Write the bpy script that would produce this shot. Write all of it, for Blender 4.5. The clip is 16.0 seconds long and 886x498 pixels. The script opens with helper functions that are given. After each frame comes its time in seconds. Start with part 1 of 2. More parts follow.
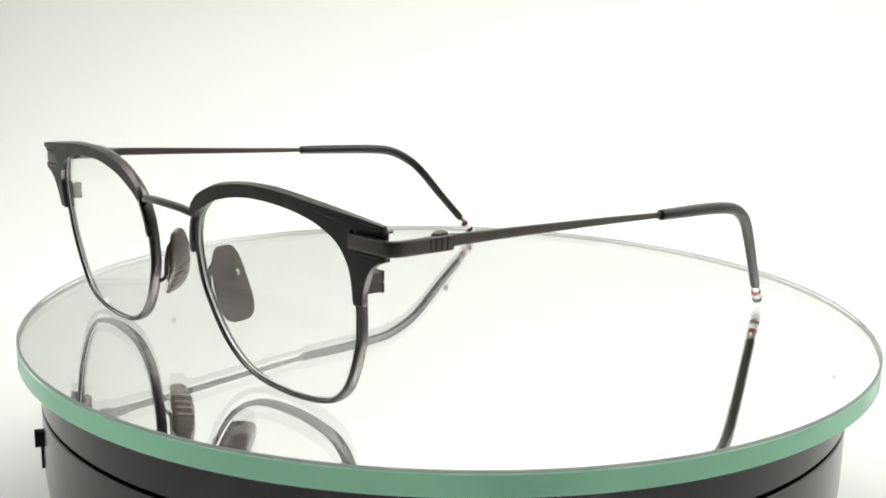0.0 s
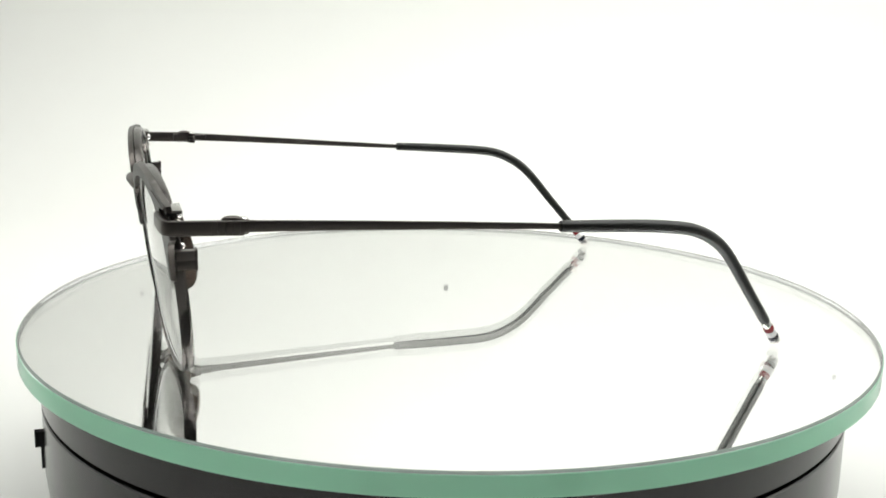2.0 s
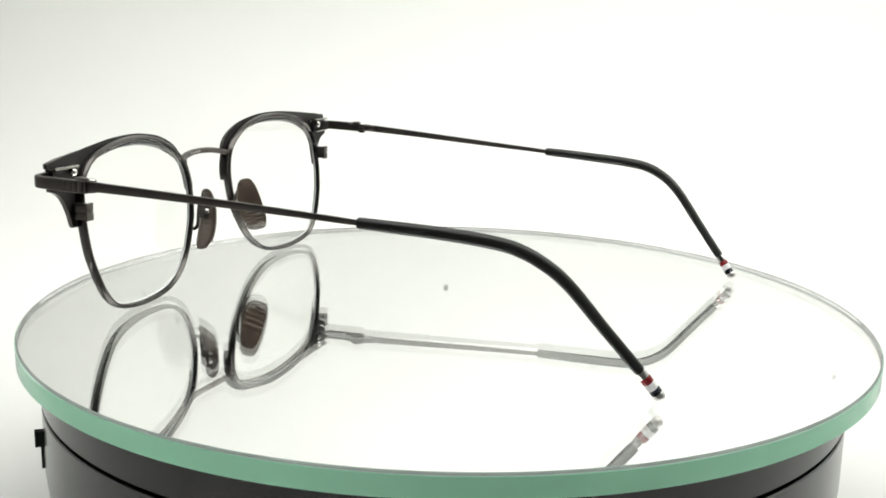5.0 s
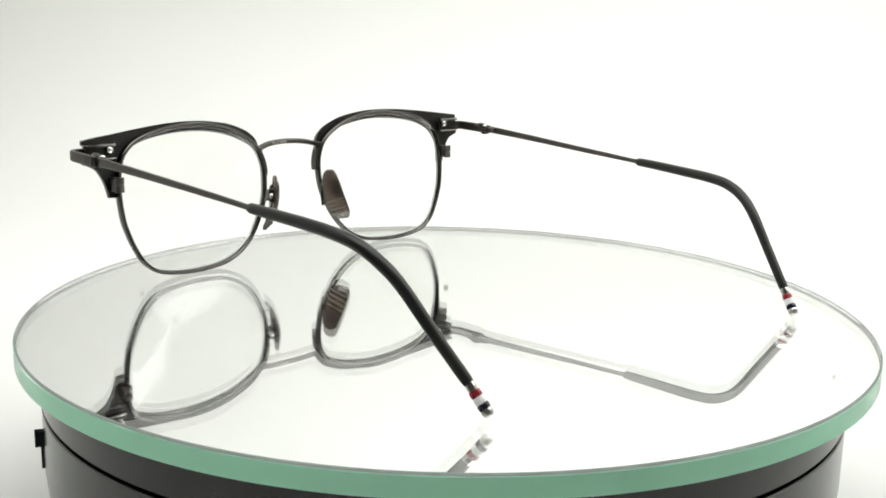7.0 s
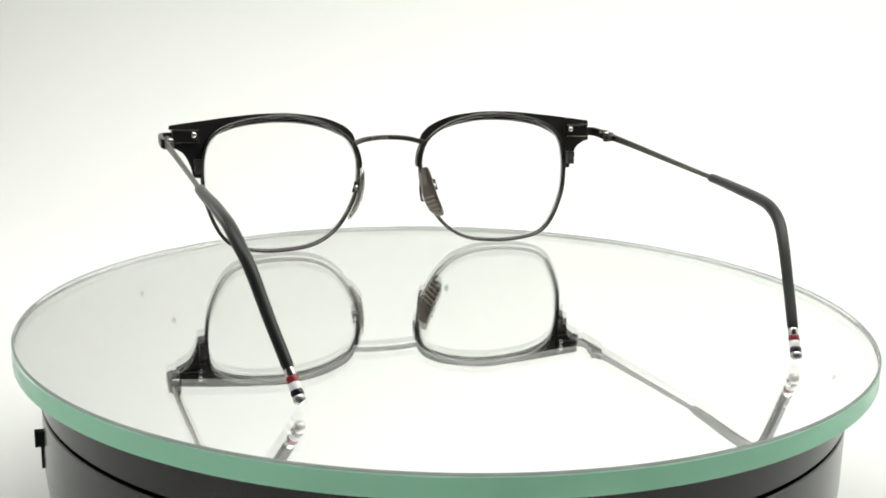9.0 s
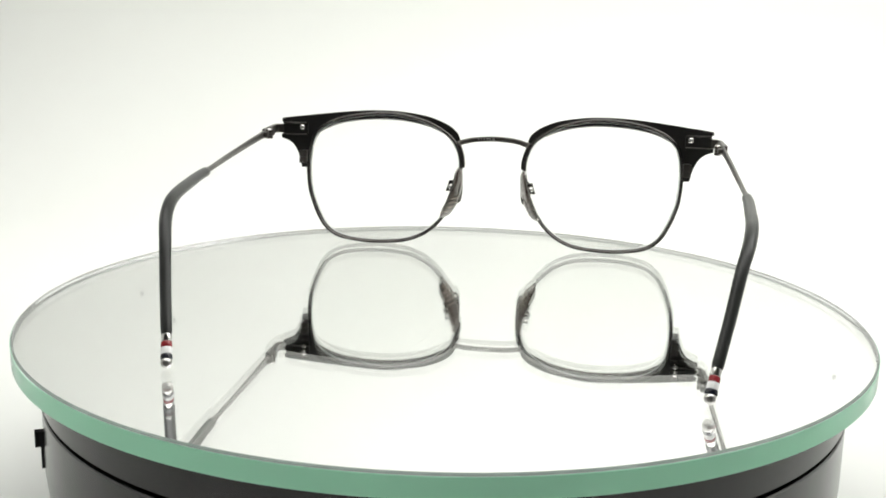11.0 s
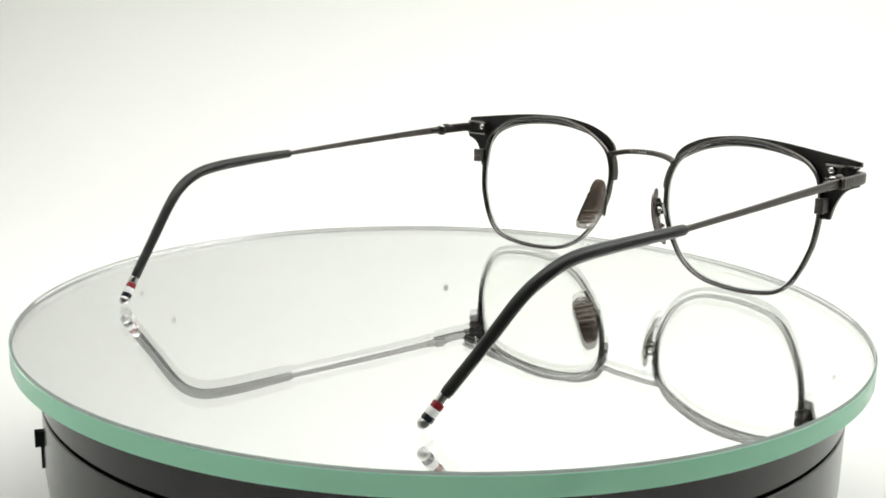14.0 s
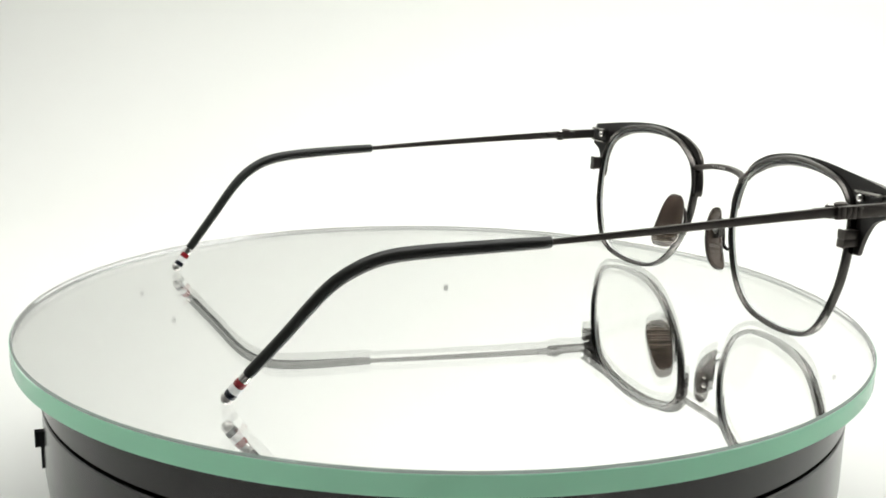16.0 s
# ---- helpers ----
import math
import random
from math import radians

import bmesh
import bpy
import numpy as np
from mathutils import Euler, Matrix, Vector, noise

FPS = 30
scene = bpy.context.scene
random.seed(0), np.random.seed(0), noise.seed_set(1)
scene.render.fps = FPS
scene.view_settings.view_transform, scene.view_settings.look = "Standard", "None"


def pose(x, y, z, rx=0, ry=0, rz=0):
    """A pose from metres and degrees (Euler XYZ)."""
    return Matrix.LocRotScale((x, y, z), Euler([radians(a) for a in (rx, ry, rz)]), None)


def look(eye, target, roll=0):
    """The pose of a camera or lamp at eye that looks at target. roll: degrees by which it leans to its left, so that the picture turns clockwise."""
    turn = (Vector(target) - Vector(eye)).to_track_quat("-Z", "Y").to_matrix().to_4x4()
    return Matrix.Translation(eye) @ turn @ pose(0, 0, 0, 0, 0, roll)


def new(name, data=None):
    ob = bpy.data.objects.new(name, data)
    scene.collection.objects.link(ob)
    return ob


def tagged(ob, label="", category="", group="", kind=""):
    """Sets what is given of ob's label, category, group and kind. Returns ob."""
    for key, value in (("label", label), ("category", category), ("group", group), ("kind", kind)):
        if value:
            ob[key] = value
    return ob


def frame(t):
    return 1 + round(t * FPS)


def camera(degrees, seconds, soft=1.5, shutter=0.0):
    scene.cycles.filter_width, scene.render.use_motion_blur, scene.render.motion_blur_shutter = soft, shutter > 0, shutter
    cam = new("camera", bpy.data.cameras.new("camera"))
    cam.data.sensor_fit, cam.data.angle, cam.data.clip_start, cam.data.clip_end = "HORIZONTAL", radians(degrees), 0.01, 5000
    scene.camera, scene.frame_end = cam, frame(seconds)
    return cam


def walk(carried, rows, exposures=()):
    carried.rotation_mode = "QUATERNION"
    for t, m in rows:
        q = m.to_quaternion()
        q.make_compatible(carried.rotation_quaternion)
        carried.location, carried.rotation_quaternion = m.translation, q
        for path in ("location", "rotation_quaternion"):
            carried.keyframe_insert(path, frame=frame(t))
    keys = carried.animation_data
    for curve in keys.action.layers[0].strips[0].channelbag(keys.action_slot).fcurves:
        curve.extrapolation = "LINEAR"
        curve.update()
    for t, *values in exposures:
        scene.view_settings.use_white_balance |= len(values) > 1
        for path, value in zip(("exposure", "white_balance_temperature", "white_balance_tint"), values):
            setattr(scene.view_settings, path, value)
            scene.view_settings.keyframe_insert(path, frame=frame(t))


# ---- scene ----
# Camera: fixed, close to the turntable, looking slightly down.
PAN, TILT = radians(-0.3032), radians(-12.4067)
EYE = Vector((0.0, -0.28, 0.0763))
AIM = EYE + Vector((math.sin(PAN) * math.cos(TILT), math.cos(PAN) * math.cos(TILT), math.sin(TILT)))
cam = camera(43.79, 16.0, soft=1.8)
walk(cam, [(0.0, look(EYE, AIM, 1.2689)), (16.0, look(EYE, AIM, 1.2689))])

# ---- light: unseen soft lamps added above and beside; a bulb the lenses reflect ----
world = bpy.data.worlds.new("world")
scene.world = world
world.use_nodes = True
world.node_tree.nodes["Background"].inputs[0].default_value = (0.95, 0.98, 1.0, 1)
world.node_tree.nodes["Background"].inputs[1].default_value = 0.10


def area_lamp(name, eye, target, w, h, watts, color=(1, 1, 1), shape="RECTANGLE"):
    data = bpy.data.lights.new(name, "AREA")
    data.shape, data.size, data.size_y, data.energy, data.color = shape, w, h, watts, color
    ob = new(name, data)
    ob.matrix_world = look(eye, target)
    return ob


# no source in view: soft key above, side fill to whiten the backdrop's right
area_lamp("soft_key_top", (0.045, 0.07, 0.76), (0.045, 0.26, 0.0), 1.10, 0.68, 8.55, (1, 1, 0.972))
area_lamp("soft_fill_side", (0.56, 0.14, 0.55), (0.20, 0.50, 0.05), 0.45, 0.40, 2.2, (1, 1, 0.975))
area_lamp("tent_lamp_bulb", (-0.49, 0.31, 0.20), (0.0, 0.0, 0.02), 0.014, 0.014, 0.22, (1, 0.99, 0.96), "DISK")
scene.view_settings.exposure = 0.0


# ---- materials ----
def material(name, base, rough=0.5, metal=0.0, vary=0.12, scale=200.0, bump=0.0, bump_scale=1500.0, coat=0.0, transmission=0.0, ior=1.5, specular=0.5):
    m = bpy.data.materials.new(name)
    m.use_nodes = True
    nt = m.node_tree
    b = nt.nodes["Principled BSDF"]
    b.inputs["Metallic"].default_value = metal
    b.inputs["IOR"].default_value = ior
    b.inputs["Coat Weight"].default_value = coat
    b.inputs["Specular IOR Level"].default_value = specular
    b.inputs["Transmission Weight"].default_value = transmission
    co = nt.nodes.new("ShaderNodeTexCoord")
    n1 = nt.nodes.new("ShaderNodeTexNoise")
    n1.inputs["Scale"].default_value, n1.inputs["Detail"].default_value = scale, 4
    nt.links.new(co.outputs["Object"], n1.inputs["Vector"])
    mix = nt.nodes.new("ShaderNodeMix")
    mix.data_type = "RGBA"
    mix.inputs["A"].default_value = (*[c * (1 - vary) for c in base], 1)
    mix.inputs["B"].default_value = (*[min(1, c * (1 + vary)) for c in base], 1)
    nt.links.new(n1.outputs["Fac"], mix.inputs["Factor"])
    nt.links.new(mix.outputs["Result"], b.inputs["Base Color"])
    n2 = nt.nodes.new("ShaderNodeTexNoise")
    n2.inputs["Scale"].default_value, n2.inputs["Detail"].default_value = bump_scale, 3
    nt.links.new(co.outputs["Object"], n2.inputs["Vector"])
    rr = nt.nodes.new("ShaderNodeMapRange")
    rr.inputs["To Min"].default_value, rr.inputs["To Max"].default_value = rough * 0.85, min(1, rough * 1.15)
    nt.links.new(n2.outputs["Fac"], rr.inputs["Value"])
    nt.links.new(rr.outputs["Result"], b.inputs["Roughness"])
    if bump:
        bp = nt.nodes.new("ShaderNodeBump")
        bp.inputs["Strength"].default_value, bp.inputs["Distance"].default_value = bump, 0.0002
        nt.links.new(n2.outputs["Fac"], bp.inputs["Height"])
        nt.links.new(bp.outputs["Normal"], b.inputs["Normal"])
    return m


def clear_glass(name, color=(1, 1, 1), ior=1.5, rough=0.0):
    m = bpy.data.materials.new(name)
    m.use_nodes = True
    b = m.node_tree.nodes["Principled BSDF"]
    b.inputs["Base Color"].default_value = (*color, 1)
    b.inputs["Transmission Weight"].default_value = 1.0
    b.inputs["Roughness"].default_value = rough
    b.inputs["IOR"].default_value = ior
    return m


def ground_edge(name, color, rough, scatter=0.3):
    """Ground glass edge: light comes through it from inside, with some scatter and gloss."""
    m = bpy.data.materials.new(name)
    m.use_nodes = True
    nt = m.node_tree
    nt.nodes.remove(nt.nodes["Principled BSDF"])
    co = nt.nodes.new("ShaderNodeTexCoord")
    n1 = nt.nodes.new("ShaderNodeTexNoise")
    n1.inputs["Scale"].default_value = 45
    nt.links.new(co.outputs["Object"], n1.inputs["Vector"])
    mix = nt.nodes.new("ShaderNodeMix")
    mix.data_type = "RGBA"
    mix.inputs["A"].default_value = (*[c * 0.94 for c in color], 1)
    mix.inputs["B"].default_value = (*[c * 1.06 for c in color], 1)
    nt.links.new(n1.outputs["Fac"], mix.inputs["Factor"])
    tr, di, gl = nt.nodes.new("ShaderNodeBsdfTranslucent"), nt.nodes.new("ShaderNodeBsdfDiffuse"), nt.nodes.new("ShaderNodeBsdfGlossy")
    gl.inputs["Roughness"].default_value = rough
    nt.links.new(mix.outputs["Result"], tr.inputs["Color"])
    nt.links.new(mix.outputs["Result"], di.inputs["Color"])
    a, b = nt.nodes.new("ShaderNodeMixShader"), nt.nodes.new("ShaderNodeMixShader")
    a.inputs[0].default_value = scatter
    fr = nt.nodes.new("ShaderNodeFresnel")
    fr.inputs["IOR"].default_value = 1.38
    nt.links.new(fr.outputs[0], b.inputs[0])
    nt.links.new(tr.outputs[0], a.inputs[1])
    nt.links.new(di.outputs[0], a.inputs[2])
    nt.links.new(a.outputs[0], b.inputs[1])
    nt.links.new(gl.outputs[0], b.inputs[2])
    nt.links.new(b.outputs[0], nt.nodes["Material Output"].inputs["Surface"])
    return m


M_PAPER = material("white_backdrop_paper", (0.84, 0.85, 0.815), 0.8, vary=0.012, scale=6, bump=0.05, bump_scale=900)
# cloth for the unseen bounce sides; the west one greyer to dim the left
M_BOUNCE = material("unseen_white_cloth", (0.80, 0.80, 0.80), 0.85, vary=0.02, scale=20, bump=0.1, bump_scale=700)
M_BOUNCE_DIM = material("unseen_grey_cloth", (0.68, 0.68, 0.67), 0.85, vary=0.03, scale=20, bump=0.1, bump_scale=700)
# grey of the unseen surround, toned for what metal and drum reflect
M_SURROUND = material("unseen_grey_surround", (0.45, 0.45, 0.44), 0.8, vary=0.05, scale=8)
M_GUN = material("gunmetal_satin", (0.098, 0.089, 0.082), 0.35, metal=0.95, vary=0.10, scale=350, bump=0.06, bump_scale=4000)
M_BROW = material("matte_black_metal", (0.017, 0.016, 0.0148), 0.42, metal=0.3, vary=0.15, scale=300, bump=0.02, bump_scale=4500, specular=0.34)
M_RIM = material("polished_gunmetal", (0.092, 0.086, 0.081), 0.24, metal=1.0, vary=0.08, scale=300)
M_SLEEVE = material("black_acetate", (0.018, 0.019, 0.0175), 0.31, vary=0.25, scale=250, bump=0.03, bump_scale=3500, specular=0.27)
M_CHROME = material("polished_chrome", (0.62, 0.61, 0.59), 0.10, metal=1.0, vary=0.05, scale=300)
M_RED = material("red_enamel", (0.23, 0.013, 0.018), 0.25, vary=0.1, scale=800)
M_WHITE = material("white_enamel", (0.80, 0.79, 0.78), 0.25, vary=0.03, scale=800)
M_NAVY = material("navy_enamel", (0.011, 0.0125, 0.02), 0.2, vary=0.1, scale=800)
M_PAD = material("smoky_brown_silicone", (0.125, 0.094, 0.076), 0.06, vary=0.3, scale=250, coat=0.3, transmission=0.5, ior=1.42, specular=0.5)
# paler than the pad: the gloss on its ridges is put into the colour
M_RIDGE = material("ridge_sheen_silicone", (0.30, 0.255, 0.21), 0.2, vary=0.1, scale=800, transmission=0.3, ior=1.42)
M_POLISH = material("polished_steel", (0.34, 0.33, 0.31), 0.12, metal=1.0, vary=0.08, scale=400)
M_FROST = material("frosted_lens_edge", (0.80, 0.82, 0.80), 0.35, vary=0.03, scale=500, transmission=0.75)
M_STEEL = material("satin_steel", (0.50, 0.49, 0.47), 0.30, metal=1.0, vary=0.06, scale=500)
M_ENGRAVE = material("pale_engraving", (0.085, 0.074, 0.067), 0.5, metal=0.6, vary=0.2, scale=3000)
M_DRUM = material("black_satin_plastic", (0.016, 0.015, 0.0145), 0.19, vary=0.15, scale=60, bump=0.03, bump_scale=1200, specular=0.65)
# flat black for groove, switch and backing; also the painted shade under the glass
M_GROOVE = material("black_parts_and_shade", (0.006, 0.006, 0.006), 0.7, vary=0.2, scale=100)
M_EDGE = ground_edge("green_ground_glass", (0.51, 0.82, 0.65), 0.25)
M_GROUND = ground_edge("pale_ground_glass", (0.80, 0.815, 0.805), 0.25, 0.97)
M_BEVEL = ground_edge("grey_green_bevel", (0.25, 0.295, 0.27), 0.2)
M_MIRROR = material("silvered_back", (0.985, 0.99, 0.985), 0.0, metal=1.0, vary=0.005, scale=5)
M_PLATE = clear_glass("float_glass", (0.998, 1.0, 0.998), 1.52)
M_LENS = clear_glass("demo_lens", (0.99, 0.995, 0.985), 1.33)
M_SPECK = material("grey_speck", (0.20, 0.20, 0.19), 0.9, vary=0.3, scale=400)
M_FAINT = material("faint_speck", (0.50, 0.50, 0.49), 0.9, vary=0.2, scale=400)


# ---- mesh helpers ----
def part(name, bm, mat, parent=None, label="", smooth=True):
    me = bpy.data.meshes.new(name)
    bmesh.ops.recalc_face_normals(bm, faces=bm.faces)
    bm.to_mesh(me)
    bm.free()
    for m in mat if isinstance(mat, (list, tuple)) else [mat]:
        me.materials.append(m)
    for f in me.polygons:
        f.use_smooth = smooth
    if smooth:
        me.set_sharp_from_angle(angle=radians(35))
    ob = new(name, me)
    if parent:
        ob.parent = parent
    if label:
        ob["label"] = label
    return ob


def spline(points, closed=False, n=6):
    """Catmull-Rom curve through the points."""
    c, out = [Vector(p) for p in points], []
    m = len(c)
    for i in range(m if closed else m - 1):
        if closed:
            p0, p1, p2, p3 = c[i - 1], c[i], c[(i + 1) % m], c[(i + 2) % m]
        else:
            p0, p1, p2, p3 = c[max(i - 1, 0)], c[i], c[i + 1], c[min(i + 2, m - 1)]
        for k in range(n):
            s = k / n
            out.append(0.5 * (2 * p1 + (p2 - p0) * s + (2 * p0 - 5 * p1 + 4 * p2 - p3) * s * s + (3 * p1 - p0 - 3 * p2 + p3) * s ** 3))
    if not closed:
        out.append(c[-1])
    return out


def oval(n=10, power=2.0):
    """Unit cross-section; a higher power makes it squarer."""
    out = []
    for k in range(n):
        a = 2 * math.pi * (k + 0.5) / n
        ca, sa = math.cos(a), math.sin(a)
        out.append((math.copysign(abs(ca) ** (2 / power), ca), math.copysign(abs(sa) ** (2 / power), sa)))
    return out


def sweep(path, sizes, up=(0, 0, 1), closed=False, section=None, bm=None, scale=0.001):
    """Sweep a section along a path. sizes: half widths (across, along up), one pair or one a point. Millimetres."""
    section = section or oval()
    bm = bm or bmesh.new()
    rings, m = [], len(path)
    for i, p in enumerate(path):
        if closed:
            d = path[(i + 1) % m] - path[i - 1]
        else:
            d = path[min(i + 1, m - 1)] - path[max(i - 1, 0)]
        d.normalize()
        u = up[i] if isinstance(up, list) else Vector(up)
        side = d.cross(u).normalized()
        top = side.cross(d).normalized()
        a, b = sizes[i] if isinstance(sizes, list) else sizes
        rings.append([bm.verts.new((p + side * (x * a) + top * (y * b)) * scale) for x, y in section])
    k = len(section)
    for i in range(m if closed else m - 1):
        r, s = rings[i], rings[(i + 1) % m]
        for j in range(k):
            bm.faces.new((r[j], r[(j + 1) % k], s[(j + 1) % k], s[j]))
    if not closed:
        bm.faces.new(rings[0][::-1])
        bm.faces.new(rings[-1])
    return bm


def turned(profile, n=96, mats=None, bm=None):
    """Turn (radius, height) points round z; in metres. A radius of 0 closes an end."""
    bm = bm or bmesh.new()
    rings = []
    for r, z in profile:
        if r == 0:
            rings.append([bm.verts.new((0, 0, z))])
        else:
            rings.append([bm.verts.new((r * math.cos(2 * math.pi * k / n), r * math.sin(2 * math.pi * k / n), z)) for k in range(n)])
    for i in range(len(rings) - 1):
        a, b = rings[i], rings[i + 1]
        for k in range(n):
            j = (k + 1) % n
            if len(a) == 1:
                f = bm.faces.new((a[0], b[k], b[j]))
            elif len(b) == 1:
                f = bm.faces.new((a[k], b[0], a[j]))
            else:
                f = bm.faces.new((a[k], b[k], b[j], a[j]))
            if mats:
                f.material_index = mats[i]
    return bm


def box(bm, lo, hi, bevel=0.0, m=None, scale=0.001):
    """A bevelled box between two corners, in millimetres, added to bm."""
    made = bmesh.ops.create_cube(bm, size=1.0)["verts"]
    for v in made:
        q = Vector([lo[k] + (v.co[k] + 0.5) * (hi[k] - lo[k]) for k in range(3)])
        v.co = (m @ q if m else q) * scale
    if bevel:
        edges = list({e for v in made for e in v.link_edges})
        bmesh.ops.bevel(bm, geom=edges, offset=bevel * scale, segments=2, affect="EDGES", profile=0.6)
    return bm


def plate(contour, front, back, y_at, bevel, drop=0.0):
    """A plate of the contour's (x, z) shape that follows the face y_at, bevelled all round. drop: how much lower its upper front lies."""
    bm = bmesh.new()
    low = [(x, z - drop * min(1, max(0, (z - 33) / 4)) * min(1, max(0, (64 - abs(x)) / 10))) for x, z in contour]
    f = [bm.verts.new(Vector((x, y_at(x, z) + front, z)) * 0.001) for x, z in low]
    b = [bm.verts.new(Vector((x, y_at(x, z) + back, z)) * 0.001) for x, z in contour]
    ff, fb = bm.faces.new(f), bm.faces.new(b[::-1])
    n = len(f)
    for i in range(n):
        bm.faces.new((f[i], b[i], b[(i + 1) % n], f[(i + 1) % n]))
    edges = list(ff.edges) + list(fb.edges)
    bmesh.ops.bevel(bm, geom=edges, offset=bevel * 0.001, segments=3, affect="EDGES", profile=0.5, clamp_overlap=True)
    big = [q for q in bm.faces if len(q.verts) > 4]
    bmesh.ops.triangulate(bm, faces=big)
    # second material on the rims of the plate
    bm.normal_update()
    for q in bm.faces:
        q.material_index = 0 if abs(q.normal.y) > 0.75 else 1
    return bm


# ---- backdrop, and the unseen tent and room added round it to shape light ----
FLOOR_Z = -0.062


def backdrop_sheet():
    """White seamless sheet: table top, a wide curve, then the wall behind."""
    bm = bmesh.new()
    prof = [(-0.13, FLOOR_Z), (0.36, FLOOR_Z)]
    for k in range(1, 13):
        a = math.pi / 2 * k / 12
        prof.append((0.36 + 0.14 * math.sin(a), FLOOR_Z + 0.14 * (1 - math.cos(a))))
    prof.append((0.50, 0.80))
    rows = [[bm.verts.new((x, y, z)) for x in (-0.65, 0.65)] for y, z in prof]
    for a, b in zip(rows, rows[1:]):
        bm.faces.new((a[0], a[1], b[1], b[0]))
    ob = part("backdrop", bm, M_PAPER)
    mod = ob.modifiers.new("thickness", "SOLIDIFY")
    mod.thickness, mod.offset = 0.002, -1
    return tagged(ob, "plain white seamless paper sweep behind the turntable", "backdrop", kind="structure")


def unseen_side(name, lo, hi, mat, label):
    ob = part(name, box(bmesh.new(), lo, hi, scale=1.0), mat, smooth=False)
    return tagged(ob, label, "wall", kind="structure")


backdrop_sheet()
# out of view: sides and roof added only to bounce light inwards
unseen_side("bounce_west", (-0.68, -0.30, -0.08), (-0.66, 0.53, 0.80), M_BOUNCE_DIM, "unseen pale grey cloth side, added to dim the bounce from the left")
unseen_side("bounce_east", (0.66, -0.30, -0.08), (0.68, 0.53, 0.80), M_BOUNCE, "unseen plain white cloth side, added to bounce light")
unseen_side("ceiling", (-0.68, -0.30, 0.81), (0.68, 0.53, 0.83), M_BOUNCE, "unseen white cloth roof, added to bounce light")
# unseen surround and table, added as something for metal and drum to reflect
unseen_side("floor", (-1.4, -1.5, -0.82), (1.4, 0.7, -0.80), M_SURROUND, "unseen plain pale grey floor, added to close the surround")
unseen_side("table", (-0.70, -0.40, -0.80), (0.70, 0.56, -0.0645), M_SURROUND, "unseen plain grey table, added for the drum to reflect")
unseen_side("unseen_room_south", (-1.4, -1.52, -0.80), (1.4, -1.50, 1.6), M_SURROUND, "unseen plain pale grey wall, added for the metal to reflect")
unseen_side("unseen_room_north", (-1.4, 0.70, -0.80), (1.4, 0.72, 1.6), M_SURROUND, "unseen plain pale grey wall, added for the metal to reflect")
unseen_side("unseen_room_west", (-1.42, -1.5, -0.80), (-1.40, 0.7, 1.6), M_SURROUND, "unseen plain pale grey wall, added for the metal to reflect")
unseen_side("unseen_room_east", (1.40, -1.5, -0.80), (1.42, 0.7, 1.6), M_SURROUND, "unseen plain pale grey wall, added for the metal to reflect")
unseen_side("ceiling_room", (-1.4, -1.5, 1.6), (1.4, 0.7, 1.62), M_SURROUND, "unseen plain pale grey ceiling, added to close the surround")


def speck(x, y, z, r, mat):
    """A tiny flat stain on the backdrop's upright part."""
    bm = bmesh.new()
    bmesh.ops.create_icosphere(bm, subdivisions=2, radius=r)
    for v in bm.verts:
        v.co = Vector((v.co.x * 1.1, v.co.y * 0.15, v.co.z))
    ob = part("speck", bm, mat)
    ob.location = (x, y, z)
    return tagged(ob, "small grey stain on the white paper backdrop", "stain", "stains on the backdrop")


# ---- turntable ----
HUB = Vector((-0.0002, -0.0010, 0.0))
DISC_R, DISC_H = 0.1061, 0.0047


def turntable_base():
    base = tagged(new("turntable_base"), "round black satin plastic turntable base under a glass disc", "turntable")
    base.location = (-0.0005, -0.0017, FLOOR_Z)
    z0 = -FLOOR_Z
    r = 0.1003
    cap = turned([(0, z0 - 0.0068), (r - 0.0003, z0 - 0.0068), (r, z0 - 0.0071), (r, z0 - 0.0151), (r - 0.0003, z0 - 0.0154), (0.096, z0 - 0.0154), (0, z0 - 0.0154)], 160)
    part("cap", cap, M_DRUM, base)
    # black ring that stands in for the shadow line below the glass
    gap = turned([(0, z0 - 0.0060), (0.0970, z0 - 0.0060), (0.0970, z0 - 0.0068), (0, z0 - 0.0068)], 128)
    part("under_glass_shade", gap, M_GROOVE, base, "black ring painted as the shade under the glass")
    groove = turned([(0, z0 - 0.0154), (0.0978, z0 - 0.0154), (0.0978, z0 - 0.0164), (0, z0 - 0.0164)], 128)
    part("groove", groove, M_GROOVE, base, "dark gap between cap and drum")
    drum = turned([(0, z0 - 0.0164), (0.096, z0 - 0.0164), (r - 0.0003, z0 - 0.0164), (r, z0 - 0.0167), (r, z0 - 0.032), (r - 0.0006, z0 - 0.038), (r - 0.002, z0 - 0.044), (r - 0.004, z0 - 0.050), (r - 0.006, 0.001), (r - 0.007, 0.0), (0, 0.0)], 160)
    part("drum", drum, M_DRUM, base)
    hub = turned([(0, z0 - 0.0050), (0.06, z0 - 0.0050), (0.06, z0 - 0.0060), (0, z0 - 0.0060)], 64)
    part("friction_pad", hub, M_GROOVE, base, "thin black pad under the glass")
    # small switch on the drum's side
    a = radians(-159)
    m = Matrix.Translation((0, 0, 0)) @ Matrix.Rotation(a, 4, "Z")
    s = part("switch", box(bmesh.new(), (99.6, -0.9, 35.8), (101.9, 0.9, 39.0), 0.3, m), M_GROOVE, base, "small black switch")
    part("switch_plate", box(bmesh.new(), (99.6, -1.5, 30.6), (100.75, 1.5, 35.7), 0.2, m), M_GROOVE, s)
    return base


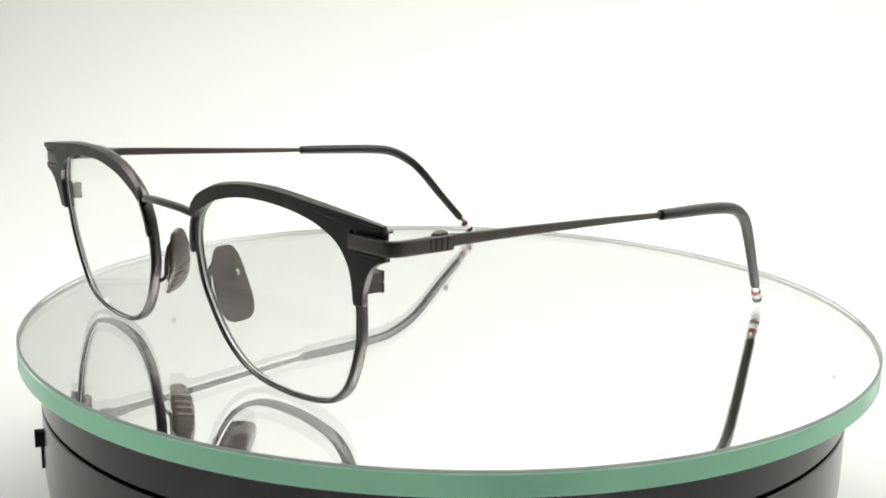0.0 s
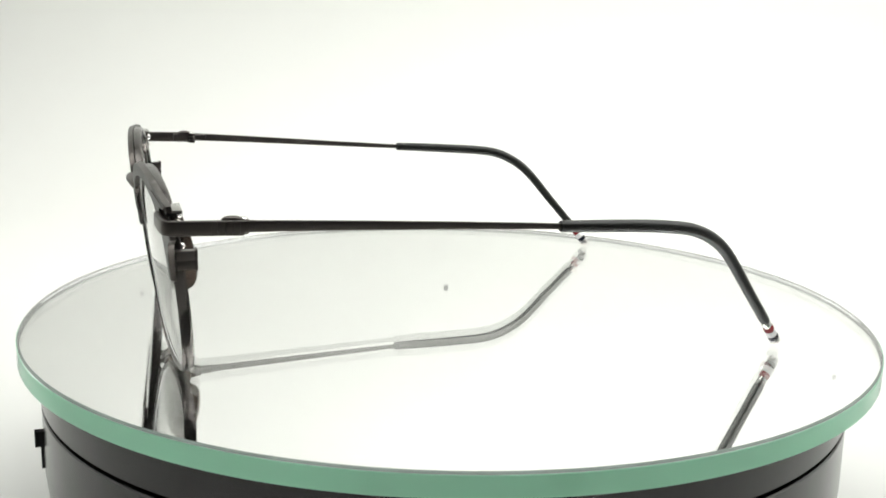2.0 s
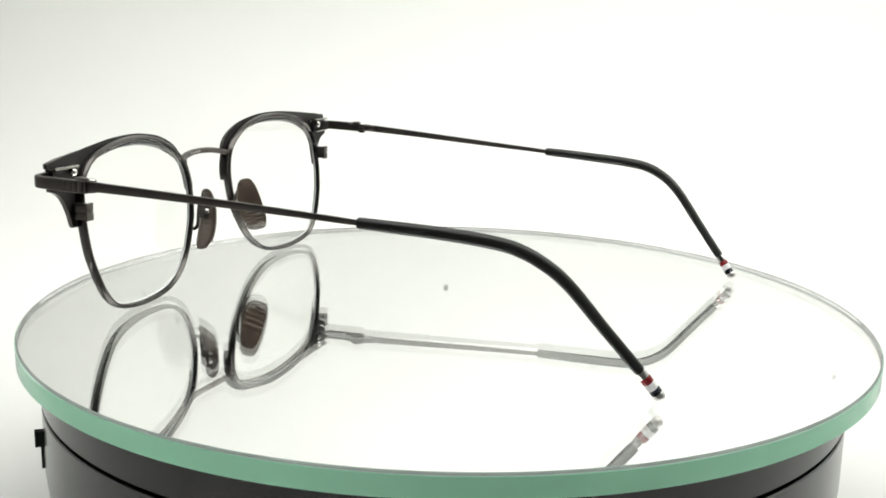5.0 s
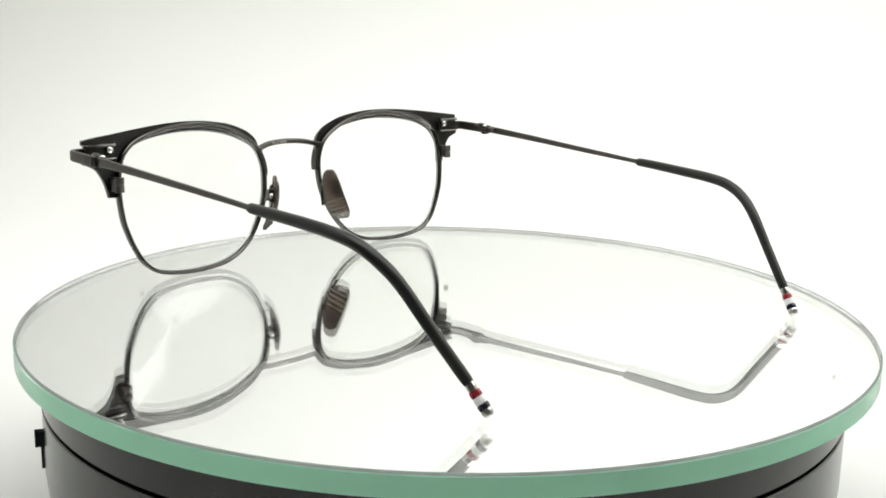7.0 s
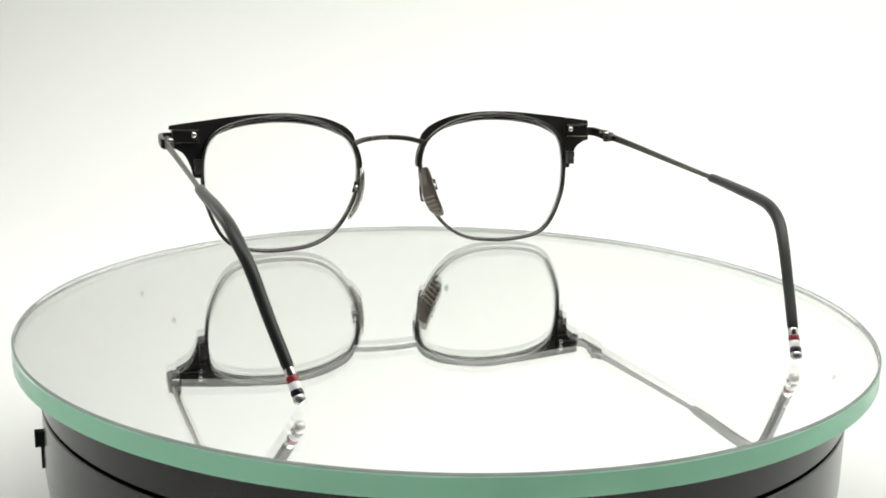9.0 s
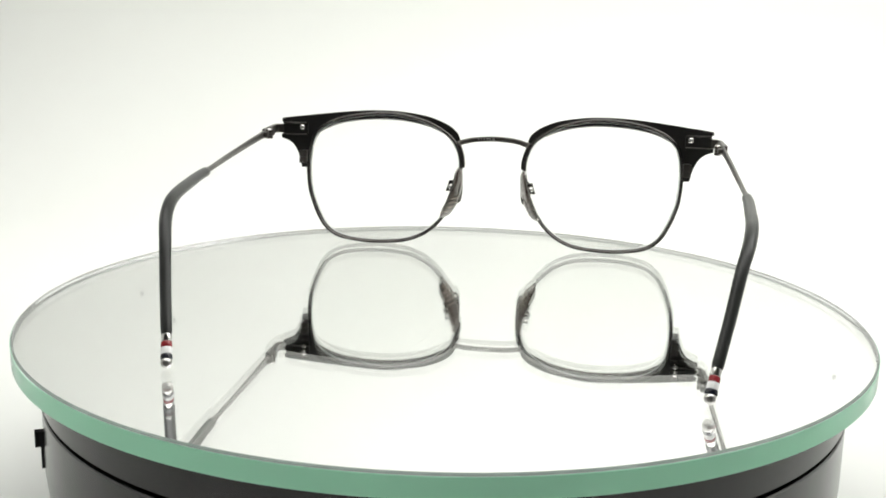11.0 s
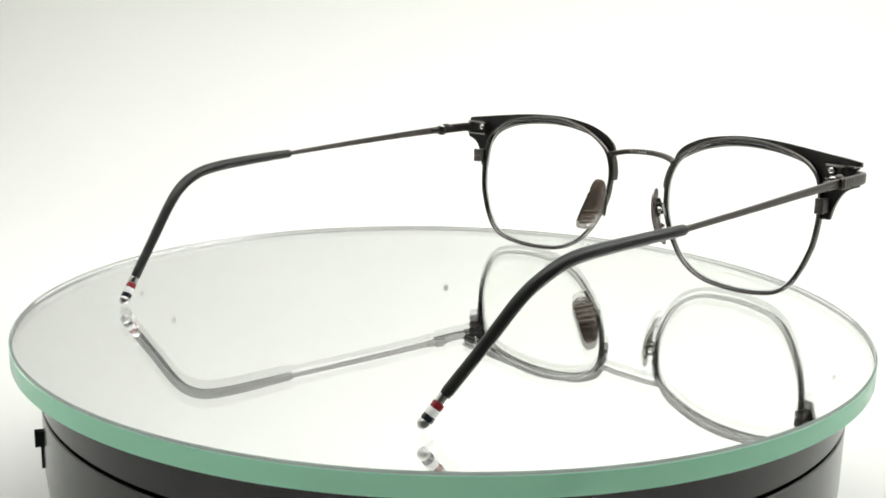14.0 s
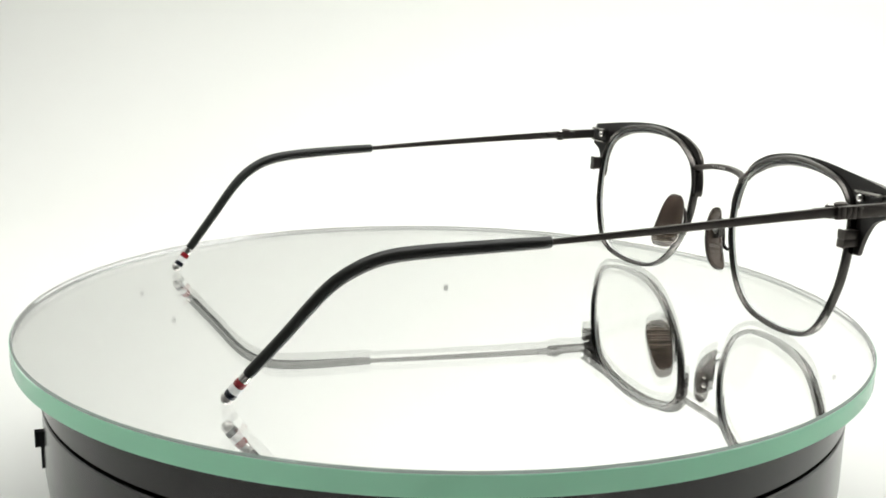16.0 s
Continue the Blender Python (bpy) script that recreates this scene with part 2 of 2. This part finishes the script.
def glass_disc():
    """Clear plate with ground edge, silvered on its underside; the backing is a thin layer under it."""
    ob = tagged(new("glass_disc"), "round mirror-backed glass plate with green edge on the turntable", "glass plate")
    inner = DISC_R - 0.0004
    prof = [(0, 0), (inner, 0), (DISC_R, -0.0005), (DISC_R, -DISC_H + 0.0004), (DISC_R - 0.0004, -DISC_H), (0, -DISC_H)]
    top = part("glass_plate", turned(prof, 240, mats=[0, 1, 2, 2, 4]), [M_PLATE, M_BEVEL, M_GROUND, M_EDGE, M_MIRROR], ob, "clear thick glass, silvered underneath")
    top.visible_shadow = False
    prof = [(DISC_R + 0.00005, -0.00055), (DISC_R + 0.0002, -0.00065), (DISC_R + 0.0002, -0.0049), (DISC_R + 0.00005, -0.0050), (DISC_R + 0.00005, -0.00055)]
    skin = part("green_edge", turned(prof, 240), M_EDGE, ob, "polished green glass edge")
    skin.visible_shadow = False
    r = inner - 0.0004
    prof = [(0, -DISC_H - 0.00004), (r, -DISC_H - 0.00004), (r, -0.0051), (0, -0.0051)]
    part("mirror_backing", turned(prof, 160), M_GROOVE, ob, "dark backing of the mirror")
    return ob


turntable_base()
disc = glass_disc()


# ---- eyeglasses; x to the wearer's left, y towards the temple tips, z up, in millimetres ----
def face(x, z):
    """Depth of the front's middle surface."""
    x = abs(x)
    return -0.6 - 0.11 * (z - 18.6) + 0.07 * (x - 37) + 0.0005 * (x - 37) ** 2


RIM = [(59.4, 18.6), (59.9, 26.0), (58.9, 33.3), (56.1, 37.4), (51.5, 40.0), (44.5, 41.65), (36.0, 42.4), (28.9, 41.9), (21.7, 40.1), (16.2, 37.3),
       (12.7, 34.2), (10.8, 30.0), (10.3, 25.6), (11.0, 19.3), (13.3, 13.8), (16.1, 9.2), (19.3, 5.8), (23.0, 3.4), (27.5, 1.8), (33.5, 1.1), (40.0, 1.05),
       (46.3, 1.8), (50.6, 3.1), (54.0, 5.8), (56.5, 9.9), (58.3, 14.4)]
RIM_XZ = [(p.x, p.y) for p in spline([(x, z, 0) for x, z in RIM], True, 5)]
BROW_OUT = [(11.0, 34.0), (11.2, 35.3), (12.1, 36.9), (14.8, 39.1), (20.0, 41.3), (25.5, 42.45), (32.4, 43.2), (41.5, 43.15), (50.5, 42.4), (60.0, 41.3), (69.1, 40.1)]
BROW_TAIL = [(69.2, 33.8), (67.0, 33.0), (65.2, 31.7), (63.8, 29.4), (62.9, 27.0), (62.4, 24.4)]
BROW_IN = [(60.0, 24.2), (60.0, 28.5), (59.4, 31.8), (57.4, 35.2), (54.5, 37.4), (50.0, 39.1), (43.5, 40.25), (36.0, 40.7), (29.0, 40.3), (22.0, 38.9), (17.2, 37.0), (13.4, 34.7), (12.1, 33.2)]
BAR = [(61.2, -2.2, 36.6), (65.0, -2.0, 36.6), (69.0, -1.5, 36.55), (70.6, -0.9, 36.55), (71.2, 0.5, 36.5), (71.35, 3.0, 36.45), (71.3, 7.0, 36.35), (71.1, 12.8, 36.15)]
TEMPLE = [(70.7, 12.2, 36.4), (70.2, 30.0, 35.6), (69.4, 55.0, 34.25), (68.6, 77.5, 33.0)]
SLEEVE = [(68.6, 76.9, 33.0), (68.3, 83.5, 32.75), (67.4, 94.1, 32.25), (66.7, 102.8, 31.65), (65.9, 109.2, 30.6), (64.8, 114.7, 28.05), (63.1, 119.6, 23.85), (60.6, 126.5, 15.2), (57.95, 133.3, 6.8)]
TIP_FROM, TIP_TO = Vector((58.0, 133.1, 7.0)), Vector((56.6, 137.2, 1.7))


FRONT_X = -0.45


def lean(y):
    """The temples stand a little askew: sideways shift along their length."""
    return -0.015 * max(0, min(y, 77)) - 0.006 * max(0, y - 77)


def flip(points, s):
    """A side's points: the two temples differ a little in length, height and spread."""
    long, rise, splay = (0.7, 0.5, 0.3) if s > 0 else (1.0, -0.4, 1.1)
    out = []
    for p in points:
        behind = max(0, p[1] - 77) / 60
        hump = min(1, max(0, (p[1] - 12) / 50)) * min(1, max(0, (120 - p[1]) / 22))
        out.append(Vector((s * p[0] + lean(p[1]) + splay * behind, p[1] + long * behind, p[2] + rise * hump)))
    return out


def rim(s, glasses):
    path = [Vector((s * x, face(x, z) + 0.25, z)) for x, z in RIM_XZ]
    ob = part("rim", sweep(path, (0.56, 1.25), (0, 1, 0), True, oval(12, 3.2)), M_RIM, glasses)
    return ob


def lens(s, glasses):
    bm = bmesh.new()
    cx, cz = 36.0, 21.0
    layers = []
    for off in (-0.6, 0.6):
        rings = []
        for k in range(1, 9):
            f = k / 8 * 0.992
            ring = []
            for x, z in RIM_XZ:
                px, pz = cx + (x - cx) * f, cz + (z - cz) * f
                bulge = -0.9 * (1 - f * f)
                ring.append(bm.verts.new(Vector((s * px, face(px, pz) + 0.2 + bulge + off, pz)) * 0.001))
            rings.append(ring)
        mid = bm.verts.new(Vector((s * cx, face(cx, cz) + 0.2 - 0.9 + off, cz)) * 0.001)
        layers.append((mid, rings))
    n = len(RIM_XZ)
    for mid, rings in layers:
        for j in range(n):
            bm.faces.new((mid, rings[0][j], rings[0][(j + 1) % n]))
            for a, b in zip(rings, rings[1:]):
                bm.faces.new((a[j], b[j], b[(j + 1) % n], a[(j + 1) % n]))
    a, b = layers[0][1][-1], layers[1][1][-1]
    for j in range(n):
        bm.faces.new((a[j], b[j], b[(j + 1) % n], a[(j + 1) % n]))
    ob = part("lens", bm, M_LENS, glasses, "clear demo lens")
    ob.visible_shadow = False
    path = []
    for x, z in RIM_XZ:
        d = Vector((cx - x, 0, cz - z)).normalized() * 0.78
        path.append(Vector((s * (x + d.x), face(x, z) - 0.1, z + d.z)))
    part("lens_edge", sweep(path, (0.11, 0.5), (0, 1, 0), True, oval(6, 3.0)), M_FROST, ob, "frosted pale lens edge").visible_shadow = False
    return ob


def brow(s, glasses):
    outer = [(p.x, p.y) for p in spline([(x, z, 0) for x, z in BROW_OUT], False, 5)]
    slot = [(69.2, 38.9), (61.0, 38.9), (60.6, 38.6), (60.6, 35.4), (61.0, 35.1), (69.2, 35.1)]
    tail = [(p.x, p.y) for p in spline([(x, z, 0) for x, z in BROW_TAIL], False, 4)]
    inner = [(p.x, p.y) for p in spline([(x, z, 0) for x, z in BROW_IN], False, 5)]
    contour = [(s * x, z) for x, z in outer + slot + tail + inner]
    ob = part("brow_plate", plate(contour, -1.85, -0.65, face, 0.45, 0.45), [M_BROW, M_GUN], glasses, "matte black brow plate")
    # narrow bar down the nose side of the rim, below the bridge
    path = [Vector((s * (x - 0.62), face(x, z) - 0.35, z)) for x, z in RIM_XZ if x < 20 and 25.3 < z < 33.6]
    path.sort(key=lambda p: -p.z)
    sizes = [(0.62, 1.5)] * len(path)
    sizes[0] = sizes[-1] = (0.5, 1.35)
    part("nose_bar", sweep(path, sizes, (0, 1, 0), False, oval(16, 4.5)), M_RIM, ob, "polished dark bar beside the nose")
    # shallow stepped moulding beside the slot
    step = [(s * x, z) for x, z in ((52.5, 40.6), (58.0, 40.3), (68.3, 39.75), (68.3, 39.2), (60.0, 39.5), (55.0, 39.9))]
    part("moulding", plate(step, -2.1, -1.3, face, 0.15), [M_BROW, M_GUN], ob)
    step = [(s * x, z) for x, z in ((62.0, 34.7), (67.9, 34.8), (67.9, 34.45), (66.5, 34.1), (64.0, 34.2))]
    part("moulding", plate(step, -2.05, -1.3, face, 0.12), [M_BROW, M_GUN], ob)
    # bracket and screw on the back
    bm = bmesh.new()
    y = face(64, 37)
    xs = sorted((s * 60.4, s * 68.3))
    box(bm, (xs[0], y - 0.6, 38.5), (xs[1], y + 1.5, 39.2), 0.15)
    box(bm, (xs[0], y - 0.6, 34.9), (xs[1], y + 1.5, 35.5), 0.15)
    part("bracket", bm, M_POLISH, ob, "bright polished bracket")
    part("slot_back", box(bmesh.new(), (xs[0], y - 0.7, 35.3), (xs[1], y + 0.5, 38.7), 0.1), M_BROW, ob)
    xl = sorted((s * 61.5, s * 68.5))
    part("lip", box(bmesh.new(), (xl[0], y - 1.5, 38.15), (xl[1], y + 0.4, 38.75), 0.2), M_BROW, ob)
    bm = bmesh.new()
    bmesh.ops.create_uvsphere(bm, u_segments=14, v_segments=8, radius=0.00105, matrix=Matrix.Translation(Vector((s * 62.0, y + 1.0, 37.5)) * 0.001))
    part("screw", bm, M_CHROME, ob, "bright round screw head")
    return ob


def bridge(glasses):
    path = spline([(11.9, -2.8, 33.3), (10.6, -4.1, 33.7), (6.4, -5.5, 34.6), (0, -6.2, 34.95), (-6.4, -5.5, 34.6), (-10.6, -4.1, 33.7), (-11.9, -2.8, 33.3)], False, 6)
    ob = part("bridge", sweep(path, (0.95, 0.82), (0, 0, 1), False, oval(12, 2.6)), M_GUN, glasses)
    # unreadable engraving on the back, as plain bars
    x = -0.2
    for w in (0.8, 0.6, 0.9, 0.7, 0.5, 0.8):
        y = -6.2 + 0.016 * (x + w / 2) ** 2 + 0.92
        part("engraving", box(bmesh.new(), (x, y - 0.05, 34.7), (x + w, y + 0.06, 35.2)), M_STEEL, ob, smooth=False)
        x += w + 0.3
    return ob


def rim_lock(s, glasses):
    """Split block that clamps the lens, behind the outer end of the brow."""
    bm = bmesh.new()
    xs = sorted((s * 60.0, s * 62.2))
    box(bm, (xs[0], 0.0, 28.3), (xs[1], 4.1, 30.1), 0.25)
    box(bm, (xs[0], 0.0, 26.4), (xs[1], 4.1, 28.15), 0.25)
    box(bm, (xs[0] + 0.08, 0.0, 27.9), (xs[1] - 0.08, 4.02, 28.5))
    box(bm, (xs[0] - 0.12, 3.55, 28.35), (xs[1] + 0.12, 4.2, 30.35), 0.18)
    box(bm, (xs[0] - 0.12, 3.55, 26.2), (xs[1] + 0.12, 4.2, 28.1), 0.18)
    ob = part("rim_lock", bm, M_GUN, glasses)
    bm = bmesh.new()
    bmesh.ops.create_cone(bm, cap_ends=True, segments=12, radius1=0.00055, radius2=0.00055, depth=0.0036, matrix=Matrix.Translation(Vector((s * 61.1, 3.0, 28.2)) * 0.001))
    part("lock_screw", bm, M_CHROME, ob)
    return ob


def endpiece(s, glasses):
    path = spline(flip(BAR, s), False, 10)
    ob = part("endpiece", sweep(path, (0.7, 1.42), (0, 0, 1), False, oval(16, 5.0)), M_GUN, glasses)
    for k in range(4):
        y = 6.9 + 1.35 * k
        xs = sorted((s * 71.3 + lean(y), s * 72.06 + lean(y)))
        part("rib", box(bmesh.new(), (xs[0], y, 35.05), (xs[1], y + 1.15, 37.6), 0.08), M_GUN, ob)
    return ob


def hinge(s, glasses):
    bm = bmesh.new()
    for z, h in ((35.2, 0.8), (36.15, 0.85), (37.1, 0.8)):
        bmesh.ops.create_cone(bm, cap_ends=True, segments=18, radius1=0.00105, radius2=0.00105, depth=h * 0.001, matrix=Matrix.Translation(Vector((s * 69.3, 12.9, z)) * 0.001))
    xs = sorted((s * 69.0, s * 70.6))
    box(bm, (xs[0], 7.6, 35.3), (xs[1], 12.0, 37.4), 0.3)
    box(bm, (xs[0], 13.8, 35.6), (xs[1], 17.2, 37.1), 0.3)
    ob = part("hinge", bm, M_GUN, glasses)
    bm = bmesh.new()
    bmesh.ops.create_uvsphere(bm, u_segments=14, v_segments=8, radius=0.0009, matrix=Matrix.Translation(Vector((s * 69.3, 12.9, 37.55)) * 0.001) @ Matrix.Diagonal((1, 1, 0.5, 1)))
    part("hinge_screw", bm, M_CHROME, ob)
    bm = bmesh.new()
    bmesh.ops.create_uvsphere(bm, u_segments=14, v_segments=8, radius=0.001, matrix=Matrix.Translation(Vector((s * 69.9, 10.8, 37.6)) * 0.001) @ Matrix.Diagonal((0.8, 2.0, 0.75, 1)))
    part("hinge_cover", bm, M_GUN, ob)
    return ob


def temple(s, glasses):
    path = spline(flip(TEMPLE, s), False, 8)
    n = len(path) - 1
    sizes = [(0.46 - 0.02 * i / n, 1.15 - 0.55 * i / n) for i in range(n + 1)]
    ob = part("temple", sweep(path, sizes, (0, 0, 1), False, oval(16, 4.5)), M_GUN, glasses)
    if s < 0:
        # unreadable engraving on the inner side, as plain bars
        x, y = 0.0, 22.0
        widths = (1.4, 0.9, 1.7, 1.2, 2.2, 0.9, 1.5, 0.0, 1.6, 1.1, 1.9, 0.0, 2.4, 1.5, 1.0, 2.0, 0.0, 1.2, 1.6)
        for w in widths:
            if w:
                k = (y - 12.2) / 65.3
                x = 70.7 - 2.1 * k - 0.47 - lean(y)
                z = 36.4 - 3.4 * k - 0.4 * min(1, (y - 12) / 50)
                part("engraving", box(bmesh.new(), (-x - 0.01, y, z - 0.28), (-x + 0.07, y + w, z + 0.28)), M_ENGRAVE, ob, smooth=False)
            y += w + 0.5 if w else 1.6
    path = spline(flip(SLEEVE, s), False, 7)
    n = len(path)
    sizes = []
    for i in range(n):
        k = i / (n - 1)
        r = 1.2 + 0.22 * math.sin(math.pi * min(1, k * 1.1))
        r *= (0.7, 0.92, 1.0)[i] if i < 3 else 1.0
        r *= 0.88 if i == n - 1 else 1.0
        sizes.append((r, r * 1.06))
    path[1] = path[0] + (path[1] - path[0]) * 0.25
    path[2] = path[0] + (path[2] - path[0]) * 0.4
    part("temple_sleeve", sweep(path, sizes, (1, 0, 0), False, oval(18)), M_SLEEVE, glasses, "black acetate sleeve with bent end")
    tip = None
    a, b = flip([TIP_FROM, TIP_TO], s)
    d = (b - a).normalized()
    length = (b - a).length
    bands = [("ferrule", 0.0, 0.28, M_CHROME, 1.10, ""), ("red_band", 0.28, 0.48, M_RED, 1.22, "red enamel band"), ("white_band", 0.48, 0.70, M_WHITE, 1.27, "white enamel band"),
             ("navy_band", 0.70, 0.88, M_NAVY, 1.27, "navy enamel band")]
    for name, f0, f1, mat, r, lab in bands:
        pts = [a + d * (length * (f0 + (f1 - f0) * k / 4)) for k in range(5)]
        rs = [(r * 0.94, r * 0.94), (r, r), (r, r), (r, r), (r * 0.94, r * 0.94)]
        ob2 = part(name, sweep(pts, rs, (1, 0, 0), False, oval(20)), mat, tip or glasses, lab)
        tip = tip or ob2
    bm = bmesh.new()
    bmesh.ops.create_uvsphere(bm, u_segments=20, v_segments=12, radius=0.00127, matrix=Matrix.Translation((b - d * 0.25) * 0.001))
    part("end_ball", bm, M_STEEL, tip, "rounded chrome end")
    return ob


def nose_pad(s, glasses):
    top, bot = Vector((s * 9.1, 2.9, 25.9)), Vector((s * 14.0, 4.2, 10.2))
    mid = (top + bot) / 2 + Vector((0, 0.6, 0))
    zax = (top - bot).normalized()
    nrm = Vector((-s * 0.94, 0.34, 0))
    nrm = (nrm - zax * nrm.dot(zax)).normalized()
    wid = zax.cross(nrm).normalized()
    bm = bmesh.new()
    half, rings = (top - bot).length / 2, []
    n = 32
    def at(u, v, h):
        return (mid + wid * u + zax * v + nrm * (h - 0.02 * v * v + 0.01 * u * u)) * 0.001
    # teardrop outline, wider below
    def outline(f, h):
        out = []
        for k in range(n):
            a = 2 * math.pi * k / n
            v = half * math.copysign(abs(math.sin(a)) ** 0.75, math.sin(a))
            w = (3.55 - 0.07 * v) * math.copysign(abs(math.cos(a)) ** 0.62, math.cos(a))
            out.append(bm.verts.new(at(w * f, v * (1 - (1 - f) * 0.55), h)))
        return out
    for f, h in ((0.45, -0.6), (0.85, -0.55), (0.97, -0.35), (1.0, 0.0), (0.97, 0.35), (0.85, 0.6), (0.45, 0.75)):
        rings.append(outline(f, h))
    for a, b in zip(rings, rings[1:]):
        for k in range(n):
            bm.faces.new((a[k], a[(k + 1) % n], b[(k + 1) % n], b[k]))
    bm.faces.new(rings[0][::-1])
    bm.faces.new(rings[-1])
    pad = part("nose_pad", bm, M_PAD, glasses, "smoky brown translucent nose pad")
    # added steel wire that draws the glint along the pad's outline
    edge = []
    for k in range(n):
        a = 2 * math.pi * k / n
        v = half * math.copysign(abs(math.sin(a)) ** 0.75, math.sin(a))
        w = (3.55 - 0.07 * v) * math.copysign(abs(math.cos(a)) ** 0.62, math.cos(a))
        edge.append(at(w, v, 0.0) * 1000)
    part("pad_edge_glint", sweep(edge, (0.16, 0.2), tuple(nrm), True, oval(6)), M_POLISH, pad, "thin steel wire added as the glint on the pad edge")
    # raised ridges, their sheen painted in with the paler material
    for k in range(4):
        v = -1.2 - 1.5 * k
        pts = [mid + wid * u + zax * (v + 0.15 * u) + nrm * (0.70 - 0.02 * v * v - 0.012 * u * u) for u in (-2.9, -1.5, 0, 1.5, 2.9)]
        part("ridge", sweep(spline(pts, False, 2), (0.2, 0.26), tuple(nrm), False, oval(6)), M_RIDGE, pad)
    # wire arm, mount box and screw
    rim_at = Vector((s * 11.0, face(11, 15.0) + 0.6, 14.6))
    box_at = mid - nrm * 1.9 + zax * 2.0
    pts = [rim_at, rim_at + Vector((-s * 0.9, 1.0, 1.2)), Vector((s * 9.7, 0.0, 19.5)), Vector((s * 9.9, 0.7, 22.2)), Vector((s * 10.9, 2.0, 23.0)), Vector((s * 11.9, 2.8, 22.2)), box_at]
    arm = part("pad_arm", sweep(spline(pts, False, 6), (0.5, 0.42), (1, 0, 0), False, oval(10)), M_RIM, glasses)
    m = Matrix.Translation(box_at) @ Matrix((wid, nrm, zax)).transposed().to_4x4()
    part("pad_mount", box(bmesh.new(), (-1.1, -0.7, -1.5), (1.1, 1.0, 1.5), 0.35, m), M_RIM, arm)
    bm = bmesh.new()
    bmesh.ops.create_uvsphere(bm, u_segments=14, v_segments=8, radius=0.00105, matrix=Matrix.Translation((box_at + Vector((0, 1.2, 0))) * 0.001))
    part("pad_screw", bm, M_CHROME, arm, "bright screw")
    return pad


def eyeglasses():
    g = tagged(new("eyeglasses"), "dark gunmetal browline eyeglasses standing open on the glass plate", "eyeglasses")
    for s in (1, -1):
        rim(s, g), lens(s, g), brow(s, g), rim_lock(s, g), endpiece(s, g), hinge(s, g), temple(s, g), nose_pad(s, g)
    bridge(g)
    stand = pose(-0.05658, -0.04592, -0.0004, 0, 0, -47.83)
    for ob in g.children:
        front = ob.name.split(".")[0] in ("rim", "lens", "brow_plate", "rim_lock", "nose_pad", "pad_arm", "bridge")
        ob.matrix_local = stand @ (pose(FRONT_X * 0.001, 0, 0, 0, 0, 0.8) if front else pose(0, 0, 0))
    return g


glasses = eyeglasses()
for sx, sy, sz, sr, smat in ((-0.0014, 0.4978, 0.1222, 0.0017, M_SPECK), (-0.2007, 0.4978, 0.1514, 0.0017, M_FAINT), (0.287, 0.4978, 0.1830, 0.0016, M_FAINT),
                             (-0.2233, 0.4978, 0.132, 0.0015, M_FAINT), (0.2975, 0.4945, 0.043, 0.0012, M_FAINT)):
    speck(sx, sy, sz, sr, smat)


def turn_at(t):
    """Degrees turned since the start."""
    u = min(1.0, t / 7.0)
    return -12.627 * t - 0.00702 * t * t + 0.5 * u * u * (3 - 2 * u)


def motions():
    times = [0.5 * k for k in range(33)]
    walk(glasses, [(t, pose(0, 0, 0, 0, 0, turn_at(t))) for t in times])
    rows = []
    for t in times:
        a = radians(turn_at(t) - turn_at(2.0))
        rows.append((t, pose(HUB.x + 0.0008 * math.cos(a), HUB.y + 0.0008 * math.sin(a), 0, 0, 0, turn_at(t))))
    walk(disc, rows)


motions()
